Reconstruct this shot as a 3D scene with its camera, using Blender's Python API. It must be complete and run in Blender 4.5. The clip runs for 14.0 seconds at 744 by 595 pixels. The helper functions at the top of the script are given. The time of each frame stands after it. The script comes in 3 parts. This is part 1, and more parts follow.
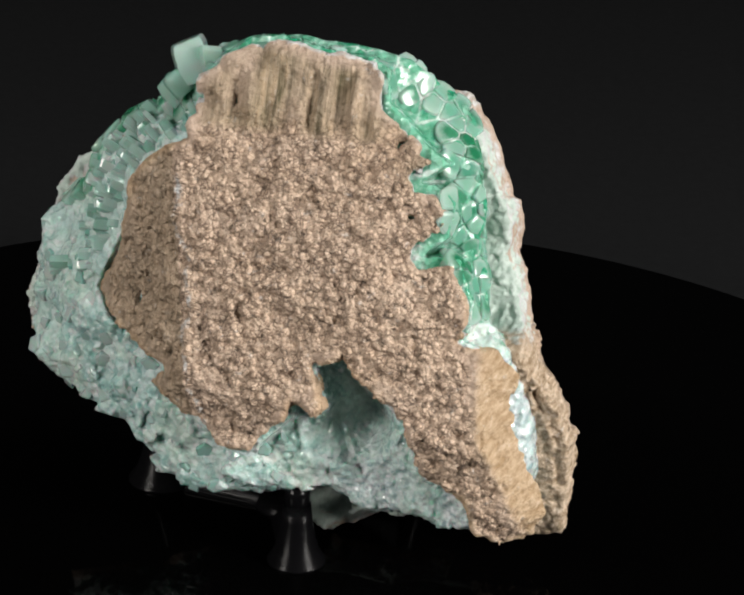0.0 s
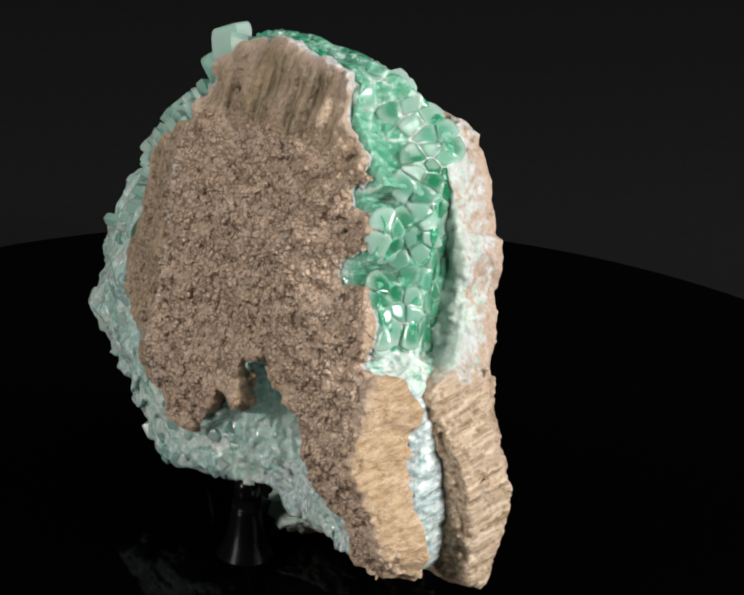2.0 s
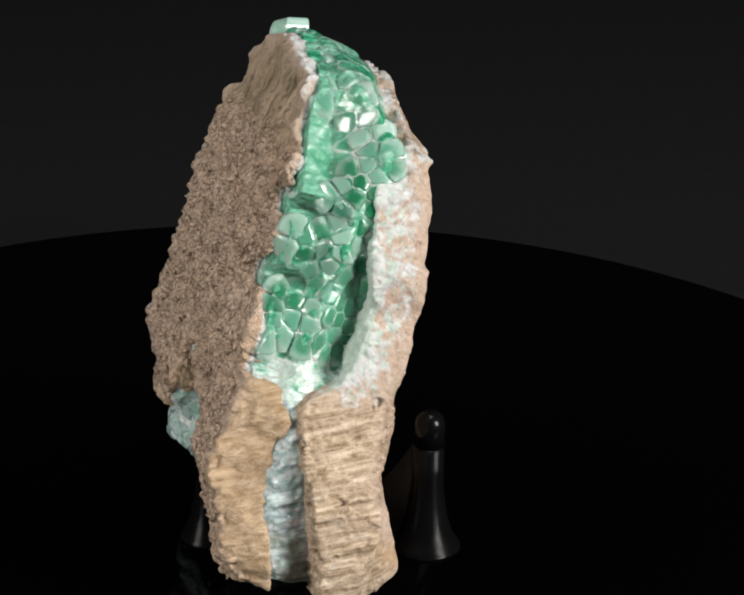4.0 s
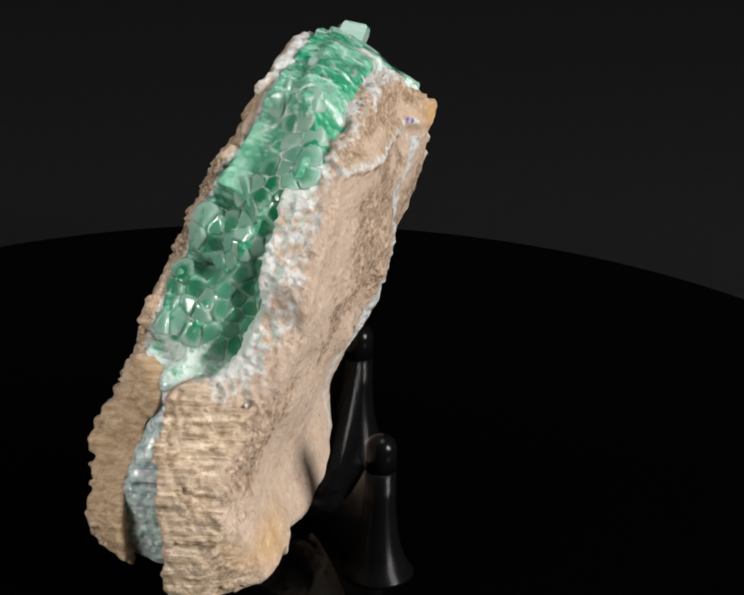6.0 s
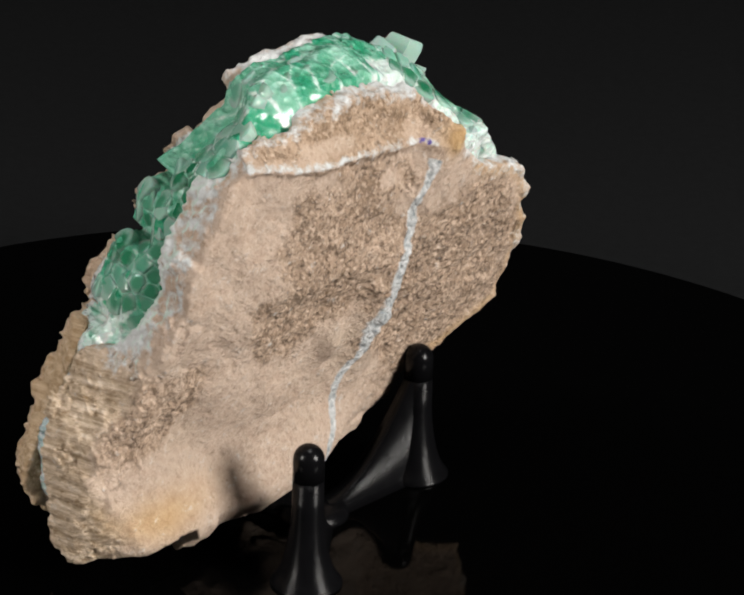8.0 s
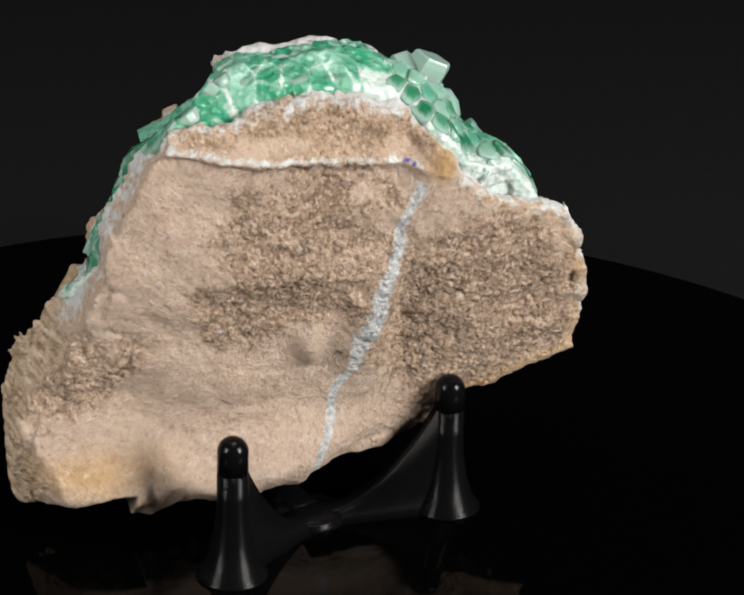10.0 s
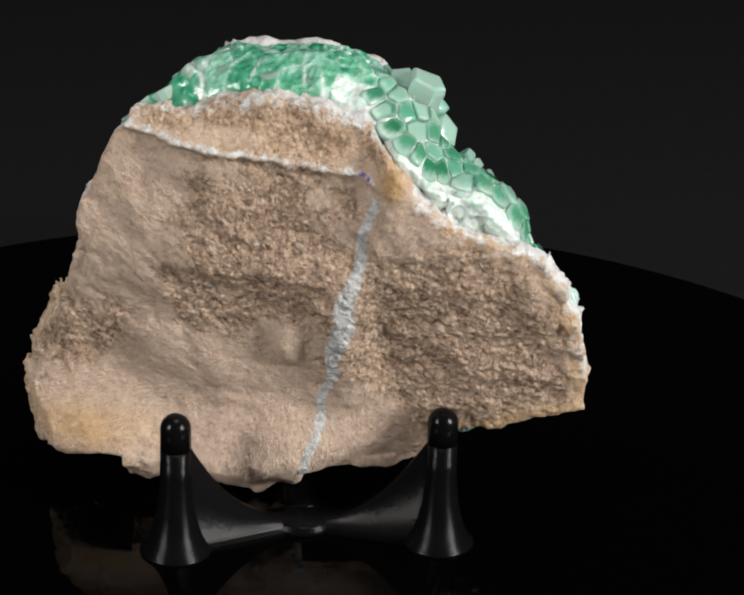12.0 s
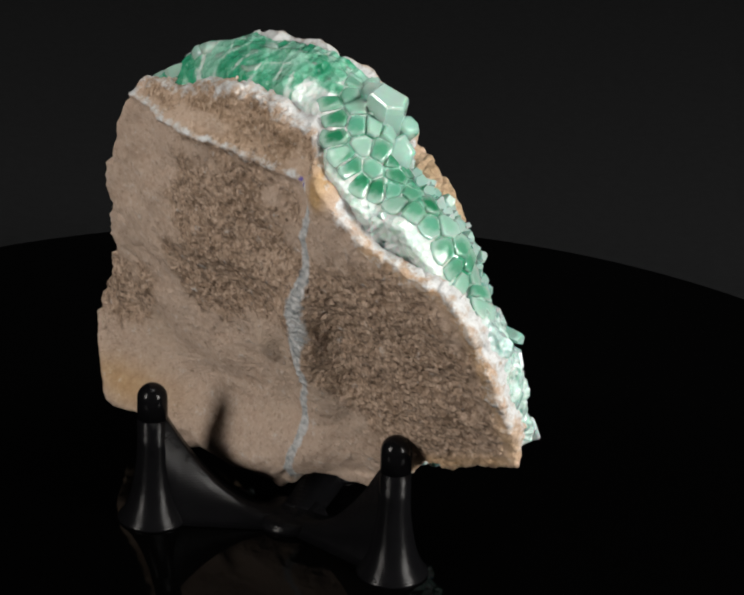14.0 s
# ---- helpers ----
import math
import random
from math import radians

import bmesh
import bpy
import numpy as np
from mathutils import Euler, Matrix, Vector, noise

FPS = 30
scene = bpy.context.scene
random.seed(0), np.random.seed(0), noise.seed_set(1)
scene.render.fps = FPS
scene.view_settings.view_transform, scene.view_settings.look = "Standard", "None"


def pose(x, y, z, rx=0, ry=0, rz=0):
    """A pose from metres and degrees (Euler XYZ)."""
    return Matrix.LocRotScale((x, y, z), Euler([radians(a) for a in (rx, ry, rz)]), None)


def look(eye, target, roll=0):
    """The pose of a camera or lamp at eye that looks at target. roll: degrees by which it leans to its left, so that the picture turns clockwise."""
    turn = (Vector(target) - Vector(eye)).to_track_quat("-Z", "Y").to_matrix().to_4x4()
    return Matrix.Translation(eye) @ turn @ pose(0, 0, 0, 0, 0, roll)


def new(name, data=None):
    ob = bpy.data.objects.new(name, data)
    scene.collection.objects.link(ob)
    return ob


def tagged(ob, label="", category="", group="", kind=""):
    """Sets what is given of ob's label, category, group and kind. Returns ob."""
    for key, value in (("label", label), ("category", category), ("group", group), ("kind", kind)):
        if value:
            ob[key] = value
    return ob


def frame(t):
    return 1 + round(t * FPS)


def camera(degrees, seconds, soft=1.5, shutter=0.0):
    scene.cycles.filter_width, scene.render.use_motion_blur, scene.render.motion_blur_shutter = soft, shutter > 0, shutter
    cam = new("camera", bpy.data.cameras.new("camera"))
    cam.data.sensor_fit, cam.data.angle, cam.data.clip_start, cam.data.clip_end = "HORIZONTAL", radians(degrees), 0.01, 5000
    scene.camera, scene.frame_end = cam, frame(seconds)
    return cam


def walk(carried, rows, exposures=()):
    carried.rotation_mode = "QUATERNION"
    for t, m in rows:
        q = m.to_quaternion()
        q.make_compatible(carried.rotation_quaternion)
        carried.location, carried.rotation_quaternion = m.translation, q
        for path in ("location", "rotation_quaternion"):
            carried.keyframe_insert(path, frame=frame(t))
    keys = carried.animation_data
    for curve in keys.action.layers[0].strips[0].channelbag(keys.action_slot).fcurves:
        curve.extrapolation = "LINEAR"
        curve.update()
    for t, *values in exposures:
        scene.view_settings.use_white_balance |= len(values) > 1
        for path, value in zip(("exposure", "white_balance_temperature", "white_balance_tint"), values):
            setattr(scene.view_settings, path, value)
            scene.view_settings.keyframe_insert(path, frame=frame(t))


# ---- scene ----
cam = camera(15.506, 14.0, soft=2.2)
EYE = Vector((0.0, -0.5, 0.2655))
AIM = EYE + Vector((0.026436, 0.917043, -0.397911))
walk(cam, [(0.0, look(EYE, AIM, 1.754)), (14.0, look(EYE, AIM, 1.754))])

# ---- light: a dark studio with softboxes ----
scene.view_settings.exposure = 0.0
world = bpy.data.worlds.new("studio")
scene.world = world
world.use_nodes = True
world.node_tree.nodes["Background"].inputs[0].default_value = (0.9, 0.95, 1.0, 1)
world.node_tree.nodes["Background"].inputs[1].default_value = 0.015


def softbox(name, eye, target, w, h, power, colour):
    data = bpy.data.lights.new(name, "AREA")
    data.shape, data.size, data.size_y, data.energy, data.color = "RECTANGLE", w, h, power, colour
    ob = new(name, data)
    ob.matrix_world = look(eye, target)
    return ob


softbox("softbox_right", (0.66, -0.46, 0.34), (0, 0, 0.06), 0.30, 0.34, 12.2, (1.0, 0.96, 0.915))
softbox("softbox_left", (-0.62, -0.48, 0.34), (0, 0, 0.06), 0.22, 0.30, 5.2, (1.0, 0.945, 0.895))
softbox("softbox_top", (0.08, -0.10, 0.85), (0, 0, 0.05), 0.34, 0.24, 1.9, (1.0, 0.99, 0.97))


# ---- materials ----
class Nodes:
    """Short hand for a node material."""

    def __init__(self, name):
        self.mat = bpy.data.materials.new(name)
        self.mat.use_nodes = True
        self.tree = self.mat.node_tree
        self.bsdf = self.tree.nodes["Principled BSDF"]
        self.coord = self.add("ShaderNodeTexCoord").outputs["Object"]

    def add(self, kind, **props):
        n = self.tree.nodes.new(kind)
        for k, v in props.items():
            setattr(n, k, v)
        return n

    def put(self, socket, value):
        if isinstance(value, bpy.types.NodeSocket):
            self.tree.links.new(value, socket)
        elif isinstance(value, tuple) and len(value) == 3 and socket.type == "RGBA":
            socket.default_value = (*value, 1)
        else:
            socket.default_value = value

    def stretch(self, scale):
        n = self.add("ShaderNodeMapping")
        self.put(n.inputs["Vector"], self.coord)
        n.inputs["Scale"].default_value = scale
        return n.outputs["Vector"]

    def turned(self, degrees, scale):
        """Object space turned about x, then stretched."""
        n = self.add("ShaderNodeMapping")
        self.put(n.inputs["Vector"], self.coord)
        n.inputs["Rotation"].default_value = (radians(degrees), 0, 0)
        m = self.add("ShaderNodeMapping")
        self.put(m.inputs["Vector"], n.outputs["Vector"])
        m.inputs["Scale"].default_value = scale
        return m.outputs["Vector"]

    def noise(self, scale, detail=6, rough=0.6, vector=None, warp=0.0):
        n = self.add("ShaderNodeTexNoise")
        self.put(n.inputs["Vector"], vector if vector is not None else self.coord)
        n.inputs["Scale"].default_value, n.inputs["Detail"].default_value = scale, detail
        n.inputs["Roughness"].default_value, n.inputs["Distortion"].default_value = rough, warp
        return n.outputs["Fac"]

    def cells(self, scale, feature="F1", vector=None, out="Distance"):
        n = self.add("ShaderNodeTexVoronoi", feature=feature)
        self.put(n.inputs["Vector"], vector if vector is not None else self.coord)
        n.inputs["Scale"].default_value = scale
        return n.outputs[out]

    def span(self, value, a, b, c=0.0, d=1.0):
        n = self.add("ShaderNodeMapRange")
        for s, v in zip(n.inputs, (value, a, b, c, d)):
            self.put(s, v)
        return n.outputs[0]

    def maths(self, op, a, b=0.0):
        n = self.add("ShaderNodeMath", operation=op)
        self.put(n.inputs[0], a), self.put(n.inputs[1], b)
        return n.outputs[0]

    def mix(self, fac, a, b, blend="MIX"):
        n = self.add("ShaderNodeMix", data_type="RGBA", blend_type=blend)
        self.put(n.inputs["Factor"], fac), self.put(n.inputs["A"], a), self.put(n.inputs["B"], b)
        return n.outputs["Result"]

    def attribute(self, name):
        n = self.add("ShaderNodeAttribute", attribute_name=name)
        sep = self.add("ShaderNodeSeparateColor")
        self.put(sep.inputs[0], n.outputs["Color"])
        return sep.outputs[0], sep.outputs[1], sep.outputs[2], n.outputs["Alpha"]

    def bump(self, height, strength, distance):
        n = self.add("ShaderNodeBump")
        n.inputs["Strength"].default_value, n.inputs["Distance"].default_value = strength, distance
        self.put(n.inputs["Height"], height)
        self.put(self.bsdf.inputs["Normal"], n.outputs[0])

    def set(self, **values):
        for k, v in values.items():
            self.put(self.bsdf.inputs[k.replace("_", " ")], v)
        return self.mat


def matrix_material():
    """Tan host rock. zone: R chalky white, G coarse brown grain, B fibrous wall, A blue-grey vein; stain: R ochre, G violet, B olive, A brown."""
    n = Nodes("tan_host_rock")
    chalk, grain, fibre, vein = n.attribute("zone")
    ochre, violet, olive, brown = n.attribute("stain")
    bloom = n.attribute("bloom")[0]
    n1, n2, n3 = n.noise(70, 5), n.noise(420, 6, 0.7), n.noise(1700, 4, 0.7)
    shift = n.add("ShaderNodeTexNoise")
    n.put(shift.inputs["Vector"], n.coord)
    shift.inputs["Scale"].default_value = 600.0
    warp = n.add("ShaderNodeVectorMath", operation="MULTIPLY_ADD")
    n.put(warp.inputs[0], shift.outputs["Color"])
    warp.inputs[1].default_value = (0.0016, 0.0016, 0.0016)
    n.put(warp.inputs[2], n.coord)
    warped = warp.outputs[0]
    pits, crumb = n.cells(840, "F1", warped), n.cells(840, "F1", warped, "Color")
    # Masks for crevice shade in the colour; holes also sink the bump.
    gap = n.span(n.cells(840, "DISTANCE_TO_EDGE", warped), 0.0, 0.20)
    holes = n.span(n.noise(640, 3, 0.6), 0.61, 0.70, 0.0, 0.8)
    fine = n.mix(n.span(n1, 0.3, 0.7), (0.395, 0.288, 0.205), (0.495, 0.378, 0.285))
    fine = n.mix(n.span(n2, 0.38, 0.75), fine, (0.52, 0.42, 0.33))
    fine = n.mix(n.maths("MULTIPLY", holes, 0.18), fine, (0.22, 0.15, 0.09))
    speck = n.noise(1500, 3, 0.75)
    coarse = n.mix(n.span(n2, 0.3, 0.7), (0.45, 0.325, 0.222), (0.65, 0.50, 0.365))
    coarse = n.mix(n.maths("MULTIPLY", crumb, 0.55), coarse, (0.66, 0.51, 0.37))
    coarse = n.mix(n.span(n1, 0.50, 0.70, 0.0, 0.5), coarse, (0.60, 0.485, 0.39))
    coarse = n.mix(n.span(speck, 0.52, 0.66, 0.0, 0.75), coarse, (0.70, 0.57, 0.43))
    coarse = n.mix(n.span(speck, 0.46, 0.34, 0.0, 0.75), coarse, (0.13, 0.085, 0.050))
    coarse = n.mix(n.span(n.noise(210, 4, 0.6), 0.45, 0.75, 0.0, 0.40), coarse, (0.24, 0.165, 0.11))
    plain = n.maths("SUBTRACT", 1.0, brown)
    coarse = n.mix(n.span(n.noise(38, 4, 0.6), 0.50, 0.68, 0.0, 0.45), coarse, (0.36, 0.245, 0.145))
    coarse = n.mix(n.span(n.noise(520, 4, 0.7), 0.47, 0.36, 0.0, 0.6), coarse, (0.16, 0.10, 0.06))
    # Crevice shade put into the crust's colour: cell gaps and holes go near-black.
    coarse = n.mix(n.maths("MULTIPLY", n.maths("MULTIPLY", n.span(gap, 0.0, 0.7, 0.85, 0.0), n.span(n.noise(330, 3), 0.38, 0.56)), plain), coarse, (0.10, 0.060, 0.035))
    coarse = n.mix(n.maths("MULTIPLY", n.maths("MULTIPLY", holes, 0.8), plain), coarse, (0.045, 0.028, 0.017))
    sand = n.cells(1500, "F1", out="Color")
    umber = n.mix(n.span(n.noise(150, 5, 0.65), 0.35, 0.65), (0.265, 0.182, 0.116), (0.44, 0.322, 0.225))
    fine = n.mix(n.span(sand, 0.6, 0.95, 0.0, 0.35), fine, (0.60, 0.49, 0.39))
    fine = n.mix(n.span(sand, 0.3, 0.05, 0.0, 0.3), fine, (0.22, 0.15, 0.10))
    umber = n.mix(n.span(sand, 0.55, 0.9, 0.0, 0.8), umber, (0.56, 0.43, 0.32))
    umber = n.mix(n.span(sand, 0.35, 0.1, 0.0, 0.65), umber, (0.10, 0.060, 0.032))
    umber = n.mix(n.span(n.noise(480, 5, 0.72), 0.49, 0.36, 0.0, 0.75), umber, (0.085, 0.052, 0.030))
    umber = n.mix(n.span(n.noise(560, 5, 0.72), 0.55, 0.68, 0.0, 0.6), umber, (0.52, 0.41, 0.31))
    fine = n.mix(n.span(n.noise(760, 4, 0.75), 0.41, 0.33, 0.0, 0.65), fine, (0.20, 0.135, 0.08))
    fine = n.mix(n.span(n.noise(34, 4, 0.6), 0.52, 0.66, 0.0, 0.45), fine, (0.40, 0.315, 0.225))
    coarse = n.mix(brown, coarse, umber)
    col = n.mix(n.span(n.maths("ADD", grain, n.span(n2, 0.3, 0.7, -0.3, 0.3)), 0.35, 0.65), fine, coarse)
    thread = n.noise(900, 6, 0.65, n.turned(-25, (1.0, 1.0, 0.07)))
    fib = n.mix(n.span(thread, 0.38, 0.62), (0.25, 0.17, 0.09), (0.66, 0.53, 0.38))
    fib = n.mix(n.span(n2, 0.45, 0.75, 0.0, 0.5), fib, (0.56, 0.45, 0.34))
    fib = n.mix(n.span(thread, 0.60, 0.70, 0.0, 0.7), fib, (0.74, 0.68, 0.58))
    col = n.mix(fibre, col, fib)
    reed = n.noise(1000, 6, 0.65, n.stretch((1.0, 0.07, 0.4)))
    col = n.mix(olive, col, n.mix(n.span(reed, 0.35, 0.66), (0.09, 0.075, 0.030), (0.48, 0.37, 0.24)))
    col = n.mix(ochre, col, n.mix(n.span(n2, 0.3, 0.7), (0.38, 0.22, 0.08), (0.58, 0.40, 0.20)))
    white = n.mix(n.span(n2, 0.3, 0.7), (0.415, 0.425, 0.405), (0.64, 0.67, 0.655))
    white = n.mix(holes, white, (0.30, 0.24, 0.17))
    col = n.mix(n.span(n.maths("ADD", chalk, n.span(n2, 0.3, 0.7, -0.45, 0.45)), 0.25, 0.75), col, white)
    film = n.mix(n.span(n2, 0.3, 0.7), (0.35, 0.46, 0.39), (0.62, 0.71, 0.64))
    col = n.mix(n.span(n.maths("ADD", bloom, n.span(n2, 0.3, 0.7, -0.15, 0.15)), 0.3, 0.8), col, film)
    blue = n.mix(n.span(n.noise(700, 4), 0.35, 0.65), (0.26, 0.29, 0.29), (0.62, 0.63, 0.61))
    col = n.mix(n.span(n.maths("ADD", vein, n.span(n2, 0.3, 0.7, -0.25, 0.25)), 0.35, 0.65), col, blue)
    col = n.mix(n.span(n.maths("ADD", violet, n.span(n2, 0.3, 0.7, -0.3, 0.3)), 0.45, 0.6), col, (0.11, 0.08, 0.30))
    col = n.mix(1.0, col, (1.015, 1.0, 1.025), "MULTIPLY")
    glint = n.span(n.cells(1000, "F1", out="Color"), 0.86, 0.95, 0.72, 0.12)
    glint = n.maths("MULTIPLY", glint, n.span(n.maths("MULTIPLY", olive, n.span(reed, 0.45, 0.6)), 0.0, 1.0, 1.0, 0.3))
    h = n.maths("ADD", n.maths("MULTIPLY", n3, 0.5), n.maths("MULTIPLY", n2, 0.8))
    h = n.maths("SUBTRACT", h, n.maths("MULTIPLY", n.maths("MULTIPLY", pits, grain), n.span(brown, 0.0, 1.0, 1.5, 0.6)))
    h = n.maths("SUBTRACT", h, n.maths("MULTIPLY", n.maths("MULTIPLY", holes, grain), n.span(brown, 0.0, 1.0, 1.2, 0.3)))
    h = n.maths("ADD", h, n.maths("MULTIPLY", n.maths("MULTIPLY", thread, fibre), 1.1))
    h = n.maths("ADD", h, n.maths("MULTIPLY", n.maths("MULTIPLY", reed, olive), 1.4))
    n.bump(h, 0.9, 0.0012)
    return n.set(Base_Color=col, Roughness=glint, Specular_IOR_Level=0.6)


def crystal_body_material():
    """The massive crystal layer between the plates. zone: R chalky white, G deep green, B pale teal, A grey."""
    n = Nodes("teal_crystal_mass")
    chalk, deep, pale, grey = n.attribute("zone")
    n1, n2 = n.noise(90, 5), n.noise(420, 6, 0.7)
    base = n.mix(n.span(n1, 0.3, 0.7), (0.30, 0.46, 0.44), (0.54, 0.65, 0.63))
    knob, bead = n.cells(360, "F1", out="Color"), n.cells(900, "F1", out="Color")
    vary = n.maths("ADD", n.maths("MULTIPLY", knob, 0.6), n.maths("MULTIPLY", bead, 0.4))
    base = n.mix(n.span(vary, 0.50, 0.15, 0.0, 0.75), base, (0.10, 0.30, 0.27))
    base = n.mix(n.span(vary, 0.52, 0.85, 0.0, 0.8), base, (0.66, 0.74, 0.70))
    base = n.mix(n.span(n.noise(45, 3), 0.5, 0.68, 0.0, 0.5), base, (0.40, 0.50, 0.38))
    base = n.mix(n.span(deep, 0.0, 0.3), base, n.mix(n.span(n.maths("ADD", deep, n.span(n1, 0.3, 0.7, -0.2, 0.2)), 0.3, 0.95), (0.27, 0.50, 0.40), (0.025, 0.27, 0.145)))
    base = n.mix(n.maths("MULTIPLY", pale, 0.6), base, n.mix(n.span(n2, 0.3, 0.7), (0.30, 0.46, 0.42), (0.55, 0.66, 0.63)))
    base = n.mix(grey, base, n.mix(n.span(n.noise(900, 6, 0.65, n.turned(-25, (1.0, 1.0, 0.10))), 0.36, 0.64), (0.20, 0.28, 0.30), (0.62, 0.70, 0.70)))
    col = n.mix(n.span(n.maths("ADD", chalk, n.span(n2, 0.3, 0.7, -0.3, 0.3)), 0.3, 0.7), base, (0.56, 0.66, 0.62))
    n.bump(n.maths("ADD", n2, n.maths("MULTIPLY", n.cells(700, "F1"), 1.3)), 0.6, 0.0010)
    return n.set(Base_Color=col, Roughness=n.span(n2, 0.3, 0.7, 0.08, 0.40), Subsurface_Weight=0.65,
                 Subsurface_Radius=(0.5, 1.0, 0.8), Subsurface_Scale=0.003, Coat_Weight=0.6, Coat_Roughness=0.06)


def crystal_material(name, dark, light, transmission, rough, frost=0.0):
    """Glassy crystal, frosted towards its borders."""
    n = Nodes(name)
    info = n.add("ShaderNodeObjectInfo").outputs["Random"]
    n1 = n.noise(260, 5, 0.65)
    col = n.mix(info, dark, light)
    col = n.mix(n.span(n1, 0.52, 0.8, 0.0, 0.4), col, (0.55, 0.72, 0.65))
    radius = n.add("ShaderNodeVectorMath", operation="LENGTH")
    n.put(radius.inputs[0], n.stretch((1000.0, 1000.0, 0.0)))
    film = n.maths("ADD", radius.outputs["Value"], n.span(n.noise(900, 3), 0.3, 0.7, -0.35, 0.35))
    col = n.mix(n.span(film, 1.15, 2.5, 0.0, frost), col, (0.50, 0.70, 0.61))
    n.bump(n.noise(600, 4), 0.25, 0.0004)
    return n.set(Base_Color=col, Roughness=n.span(n1, 0.35, 0.75, rough, rough + 0.2), IOR=1.43,
                 Transmission_Weight=transmission, Coat_Weight=0.3, Coat_Roughness=0.05,
                 Subsurface_Weight=0.5, Subsurface_Radius=(0.35, 1.0, 0.75), Subsurface_Scale=0.003)


def black_material(name, colour, rough, ridge=0.0, specular=0.5):
    n = Nodes(name)
    n1 = n.noise(300, 4)
    if ridge:
        wave = n.add("ShaderNodeTexWave", bands_direction="Z")
        n.put(wave.inputs["Vector"], n.coord)
        wave.inputs["Scale"].default_value = 900.0
        wave.inputs["Distortion"].default_value = 0.6
        n.bump(n.maths("ADD", wave.outputs["Fac"], n1), ridge, 0.0002)
    return n.set(Base_Color=n.mix(n1, colour, tuple(c * 1.6 for c in colour)), Roughness=n.span(n1, 0.3, 0.7, rough, rough * 1.35), Specular_IOR_Level=specular)


ROCK = matrix_material()
MASS = crystal_body_material()
GREEN = crystal_material("green_crystal", (0.018, 0.24, 0.11), (0.13, 0.43, 0.28), 0.50, 0.05, 0.75)
TEAL = crystal_material("teal_crystal", (0.24, 0.48, 0.40), (0.54, 0.71, 0.65), 0.45, 0.10)
PALE = crystal_material("pale_teal_crystal", (0.32, 0.52, 0.47), (0.60, 0.74, 0.70), 0.45, 0.14)
MILKY = crystal_material("milky_green_crystal", (0.11, 0.43, 0.29), (0.40, 0.66, 0.54), 0.45, 0.06, 0.8)
CLEAR = crystal_material("clear_crystal", (0.42, 0.70, 0.59), (0.60, 0.81, 0.73), 0.5, 0.08)
PRINT = black_material("black_printed_plastic", (0.0022, 0.0022, 0.0025), 0.20, 0.18, 0.10)
RUBBER = black_material("black_tip_plastic", (0.0022, 0.0022, 0.0025), 0.18, 0.0, 0.14)
GLOSS = black_material("black_acrylic", (0.0004, 0.0004, 0.0004), 0.05, 0.0, 0.09)
CLOTH = black_material("dark_grey_cloth", (0.0086, 0.0090, 0.0094), 0.95, 0.0, 0.02)


# ---- solids from distance fields, in millimetres ----
def lattice_noise(p, cell, seed):
    """Smooth value noise in -1..1 at points p (n, 3)."""
    table = np.random.RandomState(seed).uniform(-1, 1, (32, 32, 32)).astype(np.float32)
    q = p / cell + 400.0
    i = np.floor(q).astype(int)
    f = q - i
    f = f * f * (3 - 2 * f)
    out = 0.0
    for dx in (0, 1):
        for dy in (0, 1):
            for dz in (0, 1):
                wgt = (f[:, 0] if dx else 1 - f[:, 0]) * (f[:, 1] if dy else 1 - f[:, 1]) * (f[:, 2] if dz else 1 - f[:, 2])
                out = out + wgt * table[(i[:, 0] + dx) & 31, (i[:, 1] + dy) & 31, (i[:, 2] + dz) & 31]
    return out


def cell_distance(p, cell, seed):
    """Distance to the nearest of jittered seeds, one in each cell (about 0 to 0.9 cells)."""
    table = np.random.RandomState(seed).uniform(0, 1, (32, 32, 32, 3)).astype(np.float32)
    q = p / cell + 400.0
    i = np.floor(q).astype(int)
    best = np.full(len(p), 9.0)
    for dx in (-1, 0, 1):
        for dy in (-1, 0, 1):
            for dz in (-1, 0, 1):
                j = i + (dx, dy, dz)
                s = j + table[j[:, 0] & 31, j[:, 1] & 31, j[:, 2] & 31]
                best = np.minimum(best, ((q - s) ** 2).sum(1))
    return np.sqrt(best)


